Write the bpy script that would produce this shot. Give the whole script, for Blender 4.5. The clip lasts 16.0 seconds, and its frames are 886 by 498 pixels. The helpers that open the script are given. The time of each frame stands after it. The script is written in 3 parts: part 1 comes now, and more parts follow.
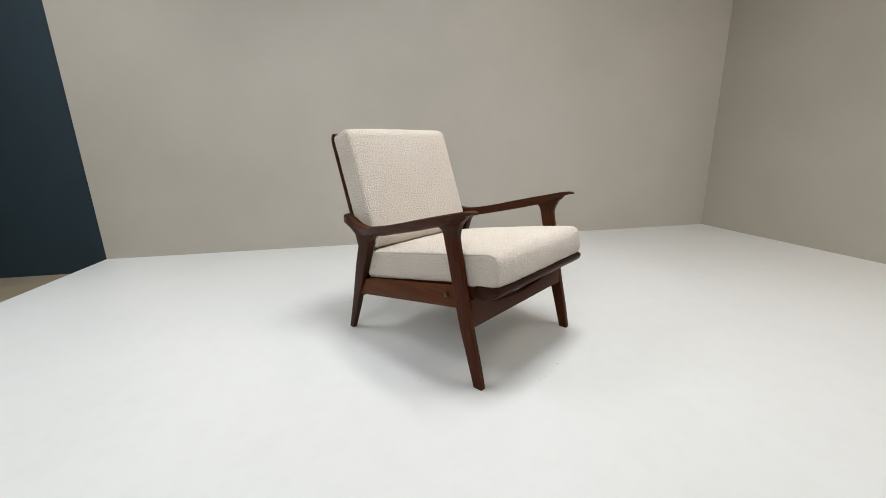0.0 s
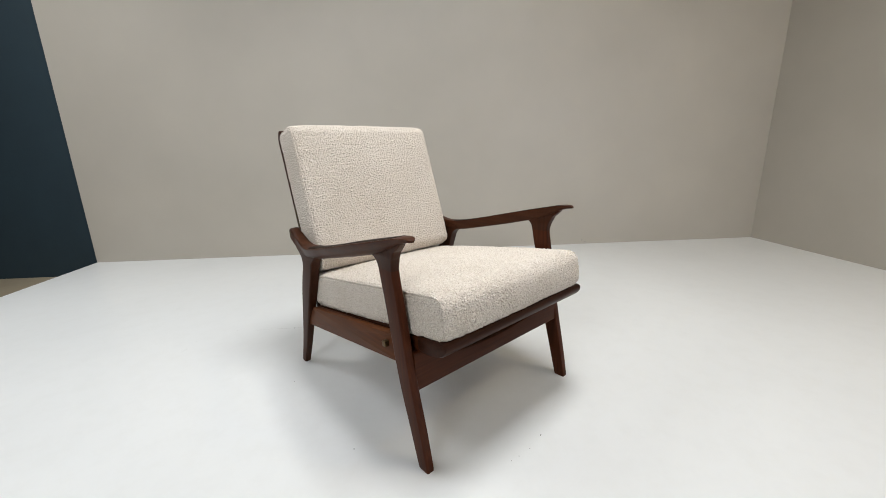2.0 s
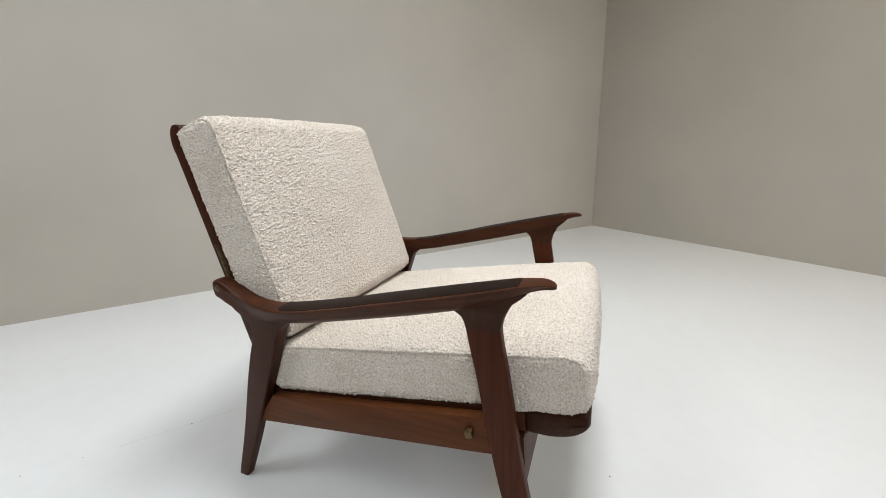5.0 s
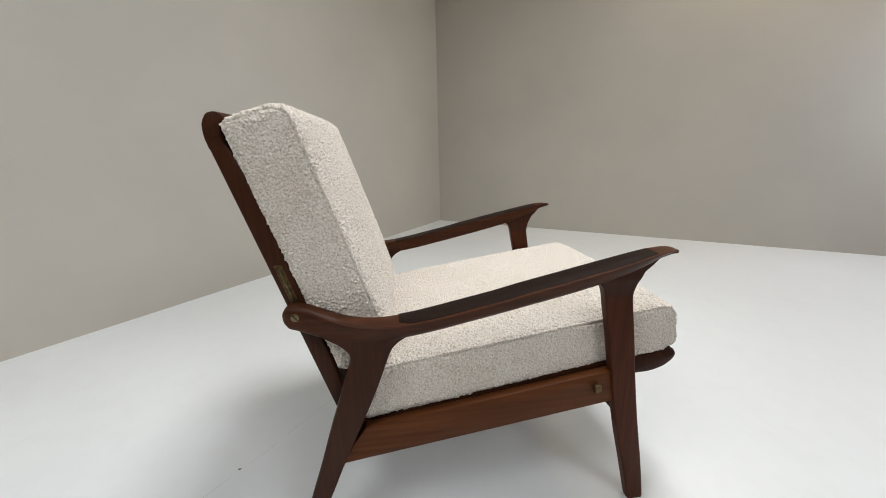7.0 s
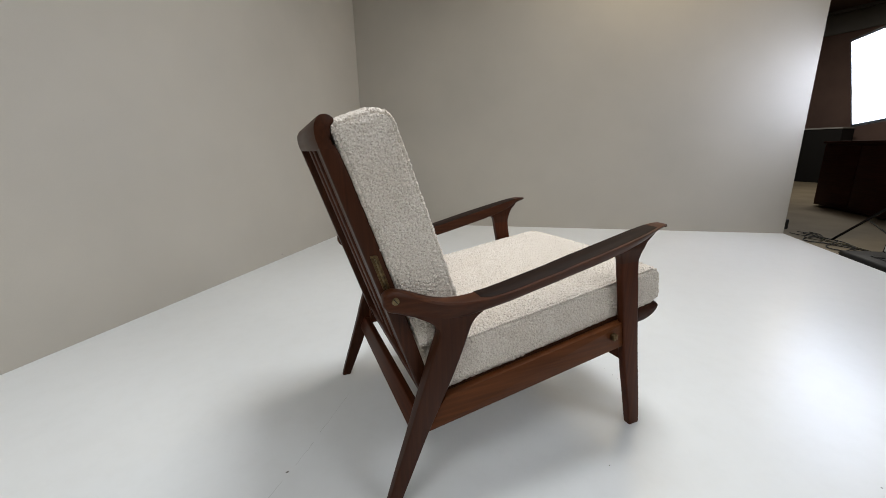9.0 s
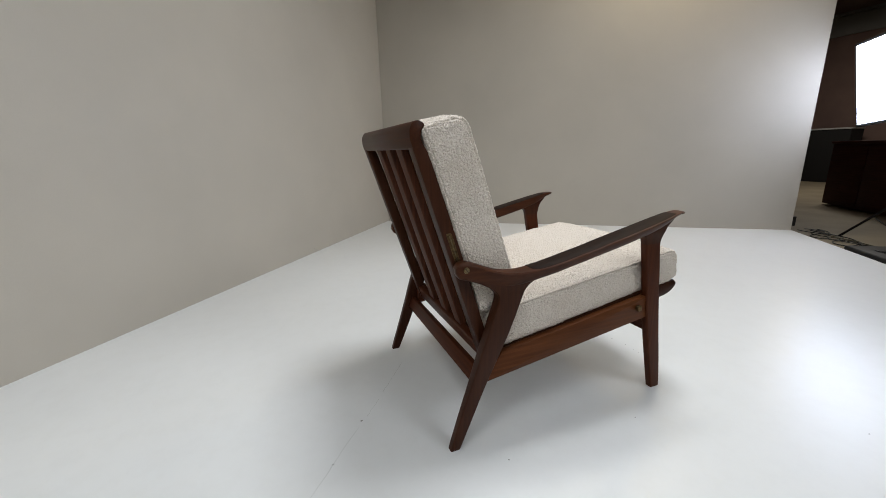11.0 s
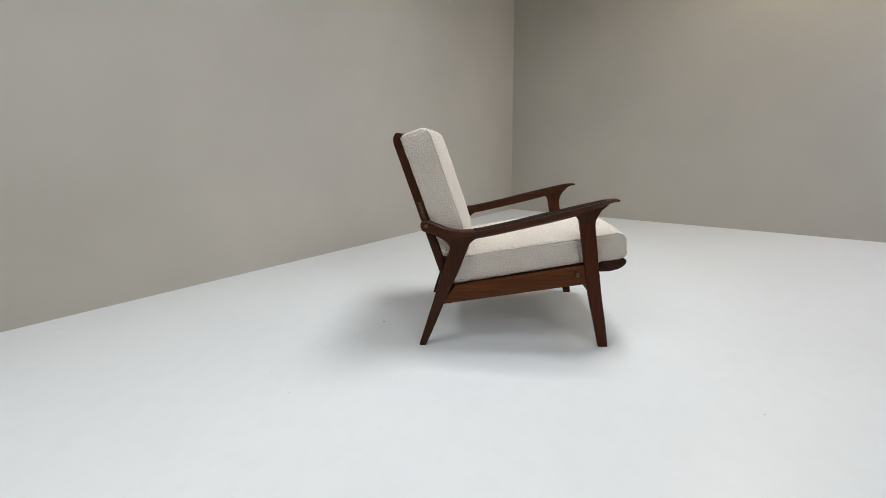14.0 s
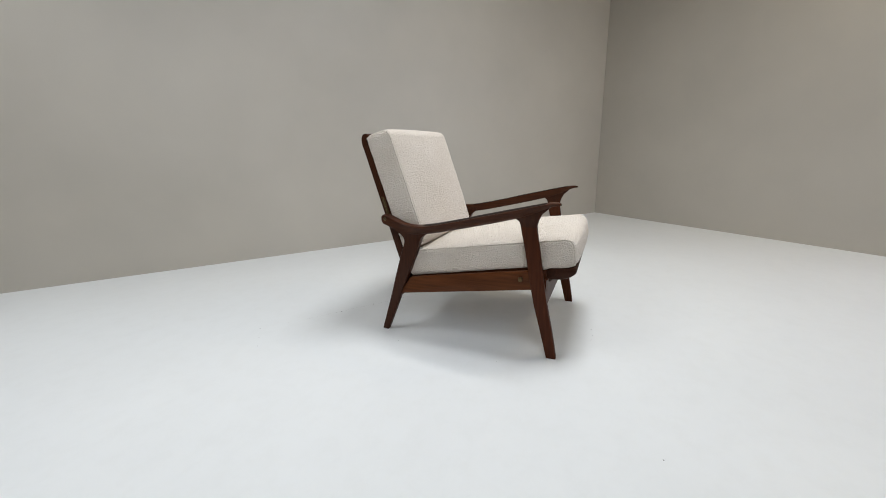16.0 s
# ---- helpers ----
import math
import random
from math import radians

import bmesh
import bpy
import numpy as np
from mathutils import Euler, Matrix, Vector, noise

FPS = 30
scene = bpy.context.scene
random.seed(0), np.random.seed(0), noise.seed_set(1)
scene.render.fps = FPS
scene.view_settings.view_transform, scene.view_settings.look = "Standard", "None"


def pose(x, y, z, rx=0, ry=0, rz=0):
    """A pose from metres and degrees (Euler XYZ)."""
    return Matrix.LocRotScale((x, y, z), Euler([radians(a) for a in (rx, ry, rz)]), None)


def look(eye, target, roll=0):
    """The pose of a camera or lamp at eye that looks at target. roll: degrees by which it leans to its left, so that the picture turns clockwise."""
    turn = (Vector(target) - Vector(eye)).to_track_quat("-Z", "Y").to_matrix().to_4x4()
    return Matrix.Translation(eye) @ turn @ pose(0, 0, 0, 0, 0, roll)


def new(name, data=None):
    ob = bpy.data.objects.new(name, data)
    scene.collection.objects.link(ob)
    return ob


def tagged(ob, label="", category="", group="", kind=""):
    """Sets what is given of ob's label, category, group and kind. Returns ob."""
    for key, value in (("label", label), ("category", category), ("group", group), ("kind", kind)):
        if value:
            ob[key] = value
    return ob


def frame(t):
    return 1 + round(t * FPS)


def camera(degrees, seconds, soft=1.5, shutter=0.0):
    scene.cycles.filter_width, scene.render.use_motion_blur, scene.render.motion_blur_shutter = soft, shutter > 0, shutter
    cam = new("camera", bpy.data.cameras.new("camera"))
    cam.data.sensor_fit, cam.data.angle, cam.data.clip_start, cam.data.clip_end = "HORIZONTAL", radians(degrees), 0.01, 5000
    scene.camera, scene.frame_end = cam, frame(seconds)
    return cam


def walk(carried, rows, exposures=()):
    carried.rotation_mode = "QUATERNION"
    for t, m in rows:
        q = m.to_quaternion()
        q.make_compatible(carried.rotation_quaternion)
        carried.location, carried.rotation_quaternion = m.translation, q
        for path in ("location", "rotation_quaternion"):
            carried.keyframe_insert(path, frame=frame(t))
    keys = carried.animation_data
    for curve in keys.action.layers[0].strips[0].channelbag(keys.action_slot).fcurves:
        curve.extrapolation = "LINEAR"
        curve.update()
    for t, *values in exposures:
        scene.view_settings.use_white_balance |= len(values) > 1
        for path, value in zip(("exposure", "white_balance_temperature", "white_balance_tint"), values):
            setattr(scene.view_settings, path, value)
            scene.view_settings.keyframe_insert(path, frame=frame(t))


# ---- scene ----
cam = camera(97.8, 16.0, soft=0.65)
PATH = [
    (0, (-1.144, -1.037, 0.734), (0.263, 0.295, 0.237), -1.5),
    (0.5, (-1.032, -1.073, 0.734), (0.301, 0.332, 0.235), -1.5),
    (1, (-0.919, -1.079, 0.735), (0.374, 0.364, 0.236), -1.5),
    (1.5, (-0.835, -1.039, 0.735), (0.447, 0.414, 0.239), -1.4),
    (2, (-0.757, -0.976, 0.731), (0.529, 0.475, 0.239), -1.4),
    (2.5, (-0.708, -0.915, 0.732), (0.613, 0.504, 0.241), -1.4),
    (3, (-0.693, -0.863, 0.735), (0.685, 0.501, 0.243), -1.4),
    (3.5, (-0.701, -0.783, 0.737), (0.766, 0.485, 0.246), -1.5),
    (4, (-0.736, -0.673, 0.738), (0.837, 0.462, 0.248), -1.6),
    (6.5, (-0.909, -0.032, 0.747), (1.025, -0.039, 0.238), -1.4),
    (7, (-0.92, 0.114, 0.747), (1.0, -0.121, 0.239), -1.3),
    (7.5, (-0.928, 0.255, 0.745), (0.965, -0.152, 0.245), -1.3),
    (8, (-0.932, 0.338, 0.746), (0.926, -0.203, 0.243), -1.4),
    (8.5, (-0.94, 0.39, 0.745), (0.883, -0.263, 0.245), -1.4),
    (9, (-0.947, 0.457, 0.749), (0.843, -0.28, 0.245), -1.3),
    (9.2, (-0.948, 0.482, 0.746), (0.833, -0.278, 0.245), -1.4),
    (11.3, (-1.112, 0.664, 0.747), (0.703, -0.016, 0.253), -1.5),
    (11.5, (-1.151, 0.673, 0.749), (0.683, 0.049, 0.251), -1.6),
    (12, (-1.277, 0.652, 0.749), (0.593, 0.151, 0.247), -1.5),
    (12.5, (-1.416, 0.575, 0.747), (0.488, 0.223, 0.247), -1.5),
    (13, (-1.53, 0.456, 0.746), (0.396, 0.258, 0.246), -1.6),
    (13.5, (-1.608, 0.298, 0.745), (0.329, 0.273, 0.248), -1.5),
    (14, (-1.669, 0.121, 0.751), (0.26, 0.274, 0.245), -1.7),
    (14.5, (-1.684, -0.046, 0.749), (0.226, 0.264, 0.244), -1.6),
    (15, (-1.682, -0.203, 0.738), (0.195, 0.276, 0.242), -1.4),
    (15.5, (-1.653, -0.374, 0.743), (0.175, 0.265, 0.242), -1.5),
    (16, (-1.594, -0.529, 0.742), (0.177, 0.253, 0.241), -1.4),
]
# the phone's own exposure and white balance
EXPOSURES = [(0, 0.19, 6570, 10), (3, 0.22, 6490, 10), (4, 0.22, 6460, 10), (6.5, 0.21, 6440, 10), (8, 0.06, 6410, 10), (9, 0.02, 6400, 10), (11.5, 0.0, 6360, 10), (13, 0.04, 6350, 10), (16, 0.09, 6330, 10)]
walk(cam, [(t, look(eye, target, roll)) for t, eye, target, roll in PATH], EXPOSURES)


# ---- world and lights ----
world = bpy.data.worlds.new("world")
scene.world = world
world.use_nodes = True
world.node_tree.nodes["Background"].inputs[0].default_value = (0.80, 0.88, 1.0, 1)
world.node_tree.nodes["Background"].inputs[1].default_value = 0.02


def area_lamp(name, eye, target, sx, sy, watts, colour, spread=180):
    lamp = bpy.data.lights.new(name, "AREA")
    lamp.shape, lamp.size, lamp.size_y, lamp.energy, lamp.color = "RECTANGLE", sx, sy, watts, colour
    lamp.spread = radians(spread)
    ob = new(name, lamp)
    ob.matrix_world = look(eye, target)
    return ob


# unseen lamp inferred from the chair's shadow, spread narrowed to suit wall tones
area_lamp("overhead_lamp", (0.10, -0.42, 2.95), (0.10, -0.36, 0), 0.85, 0.75, 33, (0.95, 0.98, 1.0), 146)
# unseen fill, added to brighten the left wall and floor
area_lamp("side_fill_lamp", (-1.75, 1.70, 2.90), (-1.45, 1.50, 0), 1.4, 1.2, 25, (0.95, 0.98, 1.0), 128)
# unseen lamp: side taken from a foot's shadow, moved to brighten near faces
area_lamp("near_side_lamp", (-2.75, -1.30, 2.45), (-0.30, 0.70, 0.60), 1.3, 1.0, 13, (0.92, 0.96, 1.0), 115)
# unseen, inferred from the warm glow high on the right wall
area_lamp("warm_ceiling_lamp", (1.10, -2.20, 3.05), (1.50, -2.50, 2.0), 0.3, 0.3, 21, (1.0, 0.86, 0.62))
# unseen fill, added to lift the dark tones of the hall
area_lamp("hall_fill_lamp", (2.6, -7.4, 3.1), (2.6, -7.4, 0), 1.2, 0.3, 42, (1.0, 0.93, 0.82))
SOFTBOX_GLOW = 8.4

# ---- materials ----


def material(name, base, rough=0.5, metal=0.0, spec=0.5):
    m = bpy.data.materials.new(name)
    m.use_nodes = True
    b = m.node_tree.nodes["Principled BSDF"]
    b.inputs["Base Color"].default_value = (*base, 1)
    b.inputs["Roughness"].default_value = rough
    b.inputs["Metallic"].default_value = metal
    b.inputs["Specular IOR Level"].default_value = spec
    return m


def noise_node(m, scale, detail=4.0, rough=0.55, stretch=(1, 1, 1), kind="ShaderNodeTexNoise"):
    n, l = m.node_tree.nodes, m.node_tree.links
    co, mp, tex = n.new("ShaderNodeTexCoord"), n.new("ShaderNodeMapping"), n.new(kind)
    mp.inputs["Scale"].default_value = stretch
    l.new(co.outputs["Object"], mp.inputs["Vector"])
    l.new(mp.outputs["Vector"], tex.inputs["Vector"])
    tex.inputs["Scale"].default_value = scale
    if kind == "ShaderNodeTexNoise":
        tex.inputs["Detail"].default_value, tex.inputs["Roughness"].default_value = detail, rough
    return tex


def ramp(m, source, stops):
    n, l = m.node_tree.nodes, m.node_tree.links
    r = n.new("ShaderNodeValToRGB")
    while len(r.color_ramp.elements) < len(stops):
        r.color_ramp.elements.new(0.5)
    for e, (at, c) in zip(r.color_ramp.elements, stops):
        e.position, e.color = at, (*c, 1) if len(c) == 3 else c
    l.new(source, r.inputs["Fac"])
    return r.outputs["Color"]


def mix(m, a, b, factor, mode="MULTIPLY"):
    n, l = m.node_tree.nodes, m.node_tree.links
    x = n.new("ShaderNodeMix")
    x.data_type, x.blend_type = "RGBA", mode
    x.inputs["Factor"].default_value = factor
    l.new(a, x.inputs["A"])
    l.new(b, x.inputs["B"])
    return x.outputs["Result"]


def set_colour(m, out):
    m.node_tree.links.new(out, m.node_tree.nodes["Principled BSDF"].inputs["Base Color"])


def set_rough(m, source, lo, hi):
    n, l = m.node_tree.nodes, m.node_tree.links
    r = n.new("ShaderNodeMapRange")
    r.inputs["To Min"].default_value, r.inputs["To Max"].default_value = lo, hi
    l.new(source, r.inputs["Value"])
    l.new(r.outputs["Result"], n["Principled BSDF"].inputs["Roughness"])


def set_bump(m, source, strength, distance):
    n, l = m.node_tree.nodes, m.node_tree.links
    b = n.new("ShaderNodeBump")
    b.inputs["Strength"].default_value, b.inputs["Distance"].default_value = strength, distance
    l.new(source, b.inputs["Height"])
    l.new(b.outputs["Normal"], n["Principled BSDF"].inputs["Normal"])


def wood(name, along, dark, mid, light, rough=(0.38, 0.54), spec=0.12):
    """Oiled hardwood with the grain along one axis."""
    m = material(name, mid, 0.4, spec=spec)
    st = [1.0, 1.0, 1.0]
    st["xyz".index(along)] = 0.035
    grain = noise_node(m, 130, 6, 0.62, st)
    broad = noise_node(m, 22, 3, 0.5, [0.10 if c == along else 1.0 for c in "xyz"])
    g = ramp(m, grain.outputs["Fac"], [(0.32, dark), (0.52, mid), (0.72, light)])
    b = ramp(m, broad.outputs["Fac"], [(0.3, (0.82, 0.80, 0.78)), (0.7, (1.0, 1.0, 1.0))])
    set_colour(m, mix(m, g, b, 0.85))
    set_rough(m, grain.outputs["Fac"], *rough)
    set_bump(m, grain.outputs["Fac"], 0.12, 0.0006)
    return m


TEAK = {c: wood("teak_" + c, c, (0.0470, 0.0119, 0.0038), (0.0650, 0.0169, 0.0055), (0.0866, 0.0241, 0.0081)) for c in "xyz"}
RAILWOOD = wood("orange_teak", "y", (0.0750, 0.0232, 0.0066), (0.1010, 0.0318, 0.0090), (0.1270, 0.0412, 0.0124))
# rear legs' own dark tone; on posts and knuckles it also carries shade
ARMWOOD = {c: wood("dark_teak_" + c, c, (0.0325, 0.0094, 0.0031), (0.0441, 0.0130, 0.0044), (0.0600, 0.0186, 0.0067), (0.38, 0.52), 0.16) for c in "xyz"}
ARMREST = wood("sculpted_teak", "y", (0.0396, 0.0116, 0.0039), (0.0568, 0.0171, 0.0057), (0.0808, 0.0257, 0.0093), (0.38, 0.52), 0.15)
SLAT = wood("teak_unpolished", "z", (0.0414, 0.0117, 0.0047), (0.0713, 0.0207, 0.0080), (0.1092, 0.0333, 0.0132), (0.55, 0.7), 0.20)
NOSEWOOD = wood("dark_rail_teak", "x", (0.0267, 0.0086, 0.0039), (0.0370, 0.0117, 0.0052), (0.0533, 0.0172, 0.0078), (0.4, 0.55), 0.12)
PAD = wood("dark_inlay", "y", (0.0098, 0.0048, 0.0031), (0.0152, 0.0074, 0.0047), (0.0265, 0.0130, 0.0084), (0.5, 0.64), 0.09)
BRASS = material("aged_brass", (0.36, 0.25, 0.10), 0.42, 1.0)
set_colour(BRASS, ramp(BRASS, noise_node(BRASS, 160, 4).outputs["Fac"], [(0.3, (0.09, 0.068, 0.038)), (0.7, (0.27, 0.205, 0.105))]))
DARK_BRASS = material("darkened_brass", (0.10, 0.066, 0.030), 0.5, 0.85)
set_colour(DARK_BRASS, ramp(DARK_BRASS, noise_node(DARK_BRASS, 190, 4).outputs["Fac"], [(0.3, (0.055, 0.034, 0.016)), (0.7, (0.17, 0.112, 0.05))]))
# darker teak copy that paints the shade under the seat cushion
SHADEWOOD = wood("shade_teak", "y", (0.0240, 0.0076, 0.0030), (0.0330, 0.0105, 0.0042), (0.0450, 0.0148, 0.0060), (0.55, 0.7), 0.08)
SLOT = material("dark_slot", (0.012, 0.009, 0.006), 0.8)


def boucle_material():
    m = material("cream_boucle", (0.70, 0.63, 0.53), 0.95, spec=0.15)
    loops = noise_node(m, 330, 3, 0.65, (0.7, 1, 1))
    broad = noise_node(m, 9, 3, 0.5)
    # mixed yarn tones, dark end deepened to stand in for shaded creases
    c = ramp(m, loops.outputs["Fac"], [(0.33, (0.46, 0.386, 0.310)), (0.5, (0.715, 0.640, 0.558)), (0.66, (0.815, 0.750, 0.674))])
    b = ramp(m, broad.outputs["Fac"], [(0.3, (0.93, 0.92, 0.90)), (0.7, (1, 1, 1))])
    set_colour(m, mix(m, c, b, 1.0))
    set_bump(m, loops.outputs["Fac"], 0.8, 0.002)
    p = m.node_tree.nodes["Principled BSDF"]
    p.inputs["Sheen Weight"].default_value = 0.25
    p.inputs["Sheen Roughness"].default_value = 0.6
    return m


BOUCLE = boucle_material()


def painted(name, base, rough, var=0.06, bump=0.25, scale=260, patch=1.3):
    """Rolled wall paint: a fine stipple and faint broad unevenness."""
    m = material(name, base, rough)
    broad, fine = noise_node(m, patch, 4, 0.55), noise_node(m, scale, 3, 0.6)
    b = ramp(m, broad.outputs["Fac"], [(0.3, tuple(c * (1 - var) for c in base)), (0.7, tuple(min(1, c * (1 + var)) for c in base))])
    f = ramp(m, fine.outputs["Fac"], [(0.3, (0.965, 0.965, 0.965)), (0.7, (1, 1, 1))])
    set_colour(m, mix(m, b, f, 1.0))
    set_bump(m, fine.outputs["Fac"], bump, 0.0008)
    return m


GREY = painted("warm_grey_paint", (0.478, 0.440, 0.378), 0.46)
BLUE = painted("dark_blue_paint", (0.014, 0.031, 0.043), 0.65, 0.15)
CEIL = painted("ceiling_paint", (0.55, 0.54, 0.52), 0.8)
DULL = painted("dim_room_paint", (0.20, 0.130, 0.110), 0.8, 0.15)
GREYBAND = painted("dark_grey_paint", (0.20, 0.20, 0.195), 0.7, 0.15)
BLACK = painted("black_paint", (0.006, 0.0055, 0.0055), 0.8, 0.2)
BROWN = wood("dark_brown_veneer", "x", (0.040, 0.013, 0.009), (0.066, 0.022, 0.015), (0.095, 0.035, 0.025), (0.5, 0.65))


def floor_material():
    m = material("white_floor_paint", (0.80, 0.81, 0.81), 0.28)
    broad, mid, fine = noise_node(m, 1.1, 4), noise_node(m, 14, 5, 0.65), noise_node(m, 420, 2)
    b = ramp(m, broad.outputs["Fac"], [(0.3, (0.726, 0.733, 0.726)), (0.7, (0.766, 0.773, 0.766))])
    d = ramp(m, mid.outputs["Fac"], [(0.25, (0.972, 0.97, 0.965)), (0.55, (1, 1, 1))])
    set_colour(m, mix(m, b, d, 1.0))
    set_rough(m, mid.outputs["Fac"], 0.275, 0.335)
    return m


FLOOR = floor_material()
CONCRETE = painted("brown_grey_concrete", (0.29, 0.24, 0.165), 0.55, 0.18, 0.4, 90, 2.2)
DIRT = material("dark_grit", (0.17, 0.165, 0.155), 0.9)
CRACK = material("grey_hairline", (0.53, 0.53, 0.51), 0.8)
OLIVE = material("olive_rubber", (0.045, 0.040, 0.018), 0.55)
CABLE = material("black_rubber", (0.012, 0.012, 0.012), 0.5)
STEEL = material("black_metal", (0.02, 0.02, 0.021), 0.4, 0.6)
EDGE = material("grey_metal", (0.22, 0.22, 0.22), 0.4, 0.8)
PALE_EDGE = painted("pale_grey_laminate", (0.42, 0.42, 0.41), 0.5)
WHITE_PLASTIC = material("white_plastic", (0.75, 0.74, 0.72), 0.4)
GLOW = bpy.data.materials.new("lit_diffuser")
GLOW.use_nodes = True
GLOW.node_tree.nodes.clear()
_e, _o = GLOW.node_tree.nodes.new("ShaderNodeEmission"), GLOW.node_tree.nodes.new("ShaderNodeOutputMaterial")
_e.inputs[0].default_value, _e.inputs[1].default_value = (0.75, 0.82, 1.0, 1), SOFTBOX_GLOW
GLOW.node_tree.links.new(_e.outputs[0], _o.inputs[0])

# ---- mesh helpers ----


def part(name, bm, mat, parent=None, label="", angle=38):
    """One mesh object from a bmesh, smooth but for edges sharper than the angle."""
    bmesh.ops.recalc_face_normals(bm, faces=bm.faces)
    me = bpy.data.meshes.new(name)
    bm.to_mesh(me)
    bm.free()
    me.set_sharp_from_angle(angle=radians(angle))
    me.materials.append(mat)
    ob = new(name, me)
    if parent:
        ob.parent = parent
    return tagged(ob, label)


def loft(rings, closed=False, bm=None):
    bm = bm or bmesh.new()
    rows = [[bm.verts.new(p) for p in r] for r in rings]
    n = len(rows[0])
    pairs = list(zip(rows, rows[1:])) + ([(rows[-1], rows[0])] if closed else [])
    for a, b in pairs:
        for i in range(n):
            j = (i + 1) % n
            bm.faces.new((a[i], a[j], b[j], b[i])).smooth = True
    if not closed:
        for row in (rows[0][::-1], rows[-1]):
            mid = bm.verts.new(sum((v.co for v in row), Vector()) / n)
            for i in range(n):
                bm.faces.new((row[i], row[(i + 1) % n], mid))
    return bm


def rounded(points, radii, n=4):
    """A polygon with each corner rounded by an arc-like curve of n + 1 points."""
    out, k = [], len(points)
    for i in range(k):
        p, a, b = Vector(points[i]), Vector(points[i - 1]), Vector(points[(i + 1) % k])
        r = radii[i] if isinstance(radii, (list, tuple)) else radii
        da, db = a - p, b - p
        s, e = p + da * min(0.48, r / da.length), p + db * min(0.48, r / db.length)
        for j in range(n + 1):
            t = j / n
            out.append((1 - t) ** 2 * s + 2 * t * (1 - t) * p + t * t * e)
    return out


def inset(points, d):
    k, out = len(points), []
    area = sum(points[i][0] * points[(i + 1) % k][1] - points[(i + 1) % k][0] * points[i][1] for i in range(k))
    sg = 1 if area > 0 else -1
    for i in range(k):
        t = (Vector(points[(i + 1) % k]) - Vector(points[i - 1]))
        t = t.normalized() if t.length > 1e-9 else Vector((1, 0))
        out.append(Vector(points[i]) + sg * d * Vector((-t.y, t.x)))
    return out


def prism(profile, a0, a1, axis="x", bevel=0.003, bm=None):
    """Extrudes a 2D profile (yz for x, xz for y, xy for z) with eased ends."""
    def put(p, a):
        return {"x": (a, p[0], p[1]), "y": (p[0], a, p[1]), "z": (p[0], p[1], a)}[axis]
    b, sg = bevel, 1 if a1 > a0 else -1
    steps = [(a0, b), (a0 + sg * 0.3 * b, 0.3 * b), (a0 + sg * b, 0), (a1 - sg * b, 0), (a1 - sg * 0.3 * b, 0.3 * b), (a1, b)]
    return loft([[put(p, a) for p in inset(profile, d)] for a, d in steps], bm=bm)


def box(x0, x1, y0, y1, z0, z1, r=0.004, axis="x"):
    if axis == "x":
        return prism(rounded([(y0, z0), (y1, z0), (y1, z1), (y0, z1)], r, 3), x0, x1, "x", r * 0.7)
    if axis == "y":
        return prism(rounded([(x0, z0), (x1, z0), (x1, z1), (x0, z1)], r, 3), y0, y1, "y", r * 0.7)
    return prism(rounded([(x0, y0), (x1, y0), (x1, y1), (x0, y1)], r, 3), z0, z1, "z", r * 0.7)


def slab(foot, z0, z1):
    """An upright block over a polygon on the ground."""
    bm = bmesh.new()
    lo, hi = [bm.verts.new((*p, z0)) for p in foot], [bm.verts.new((*p, z1)) for p in foot]
    k = len(foot)
    for i in range(k):
        j = (i + 1) % k
        bm.faces.new((lo[i], lo[j], hi[j], hi[i]))
    bm.faces.new(lo[::-1])
    bm.faces.new(hi)
    return bm


def tube(path, r, n=8, closed=False, bm=None):
    pts = [Vector(p) for p in path]
    rings, up = [], Vector((0.13, 0.21, 0.97))
    k = len(pts)
    for i, p in enumerate(pts):
        if closed:
            t = pts[(i + 1) % k] - pts[i - 1]
        else:
            t = pts[min(i + 1, k - 1)] - pts[max(i - 1, 0)]
        t.normalize()
        s = t.cross(up).normalized()
        u = s.cross(t)
        rr = r[i] if isinstance(r, (list, tuple)) else r
        rings.append([p + rr * (math.cos(a) * s + math.sin(a) * u) for a in (2 * math.pi * j / n for j in range(n))])
    return loft(rings, closed, bm)


def thing(name, label, category, at=(0, 0, 0), group="", kind=""):
    e = new(name)
    e.location = at
    return tagged(e, label, category, group, kind)


# ---- the setting ----
CORNER, LEFT_END, RIGHT_END = Vector((3.105, -0.357)), Vector((-0.839, 2.745)), Vector((0.872, -3.363))
U = (LEFT_END - CORNER).normalized()
V = (RIGHT_END - CORNER).normalized()
OUT_L = Vector((-U.y, U.x)) if Vector((-U.y, U.x)).dot(CORNER) > 0 else Vector((U.y, -U.x))
OUT_R = Vector((-V.y, V.x)) if Vector((-V.y, V.x)).dot(CORNER) > 0 else Vector((V.y, -V.x))
HIGH, LOW = 3.6, -0.10


def wall(name, a, b, out, thick, z0, z1, mat, label):
    return tagged(part(name, slab([a, b, b + out * thick, a + out * thick], z0, z1), mat), label, "wall", kind="structure")


wall("wall_left", CORNER - U * 0.12, LEFT_END, OUT_L, 0.12, LOW, HIGH, GREY, "warm grey painted studio wall meeting a white floor")
wall("wall_right", CORNER + V * 0.002, RIGHT_END, OUT_R, 0.12, LOW, HIGH, GREY, "warm grey painted studio wall beside a softbox")
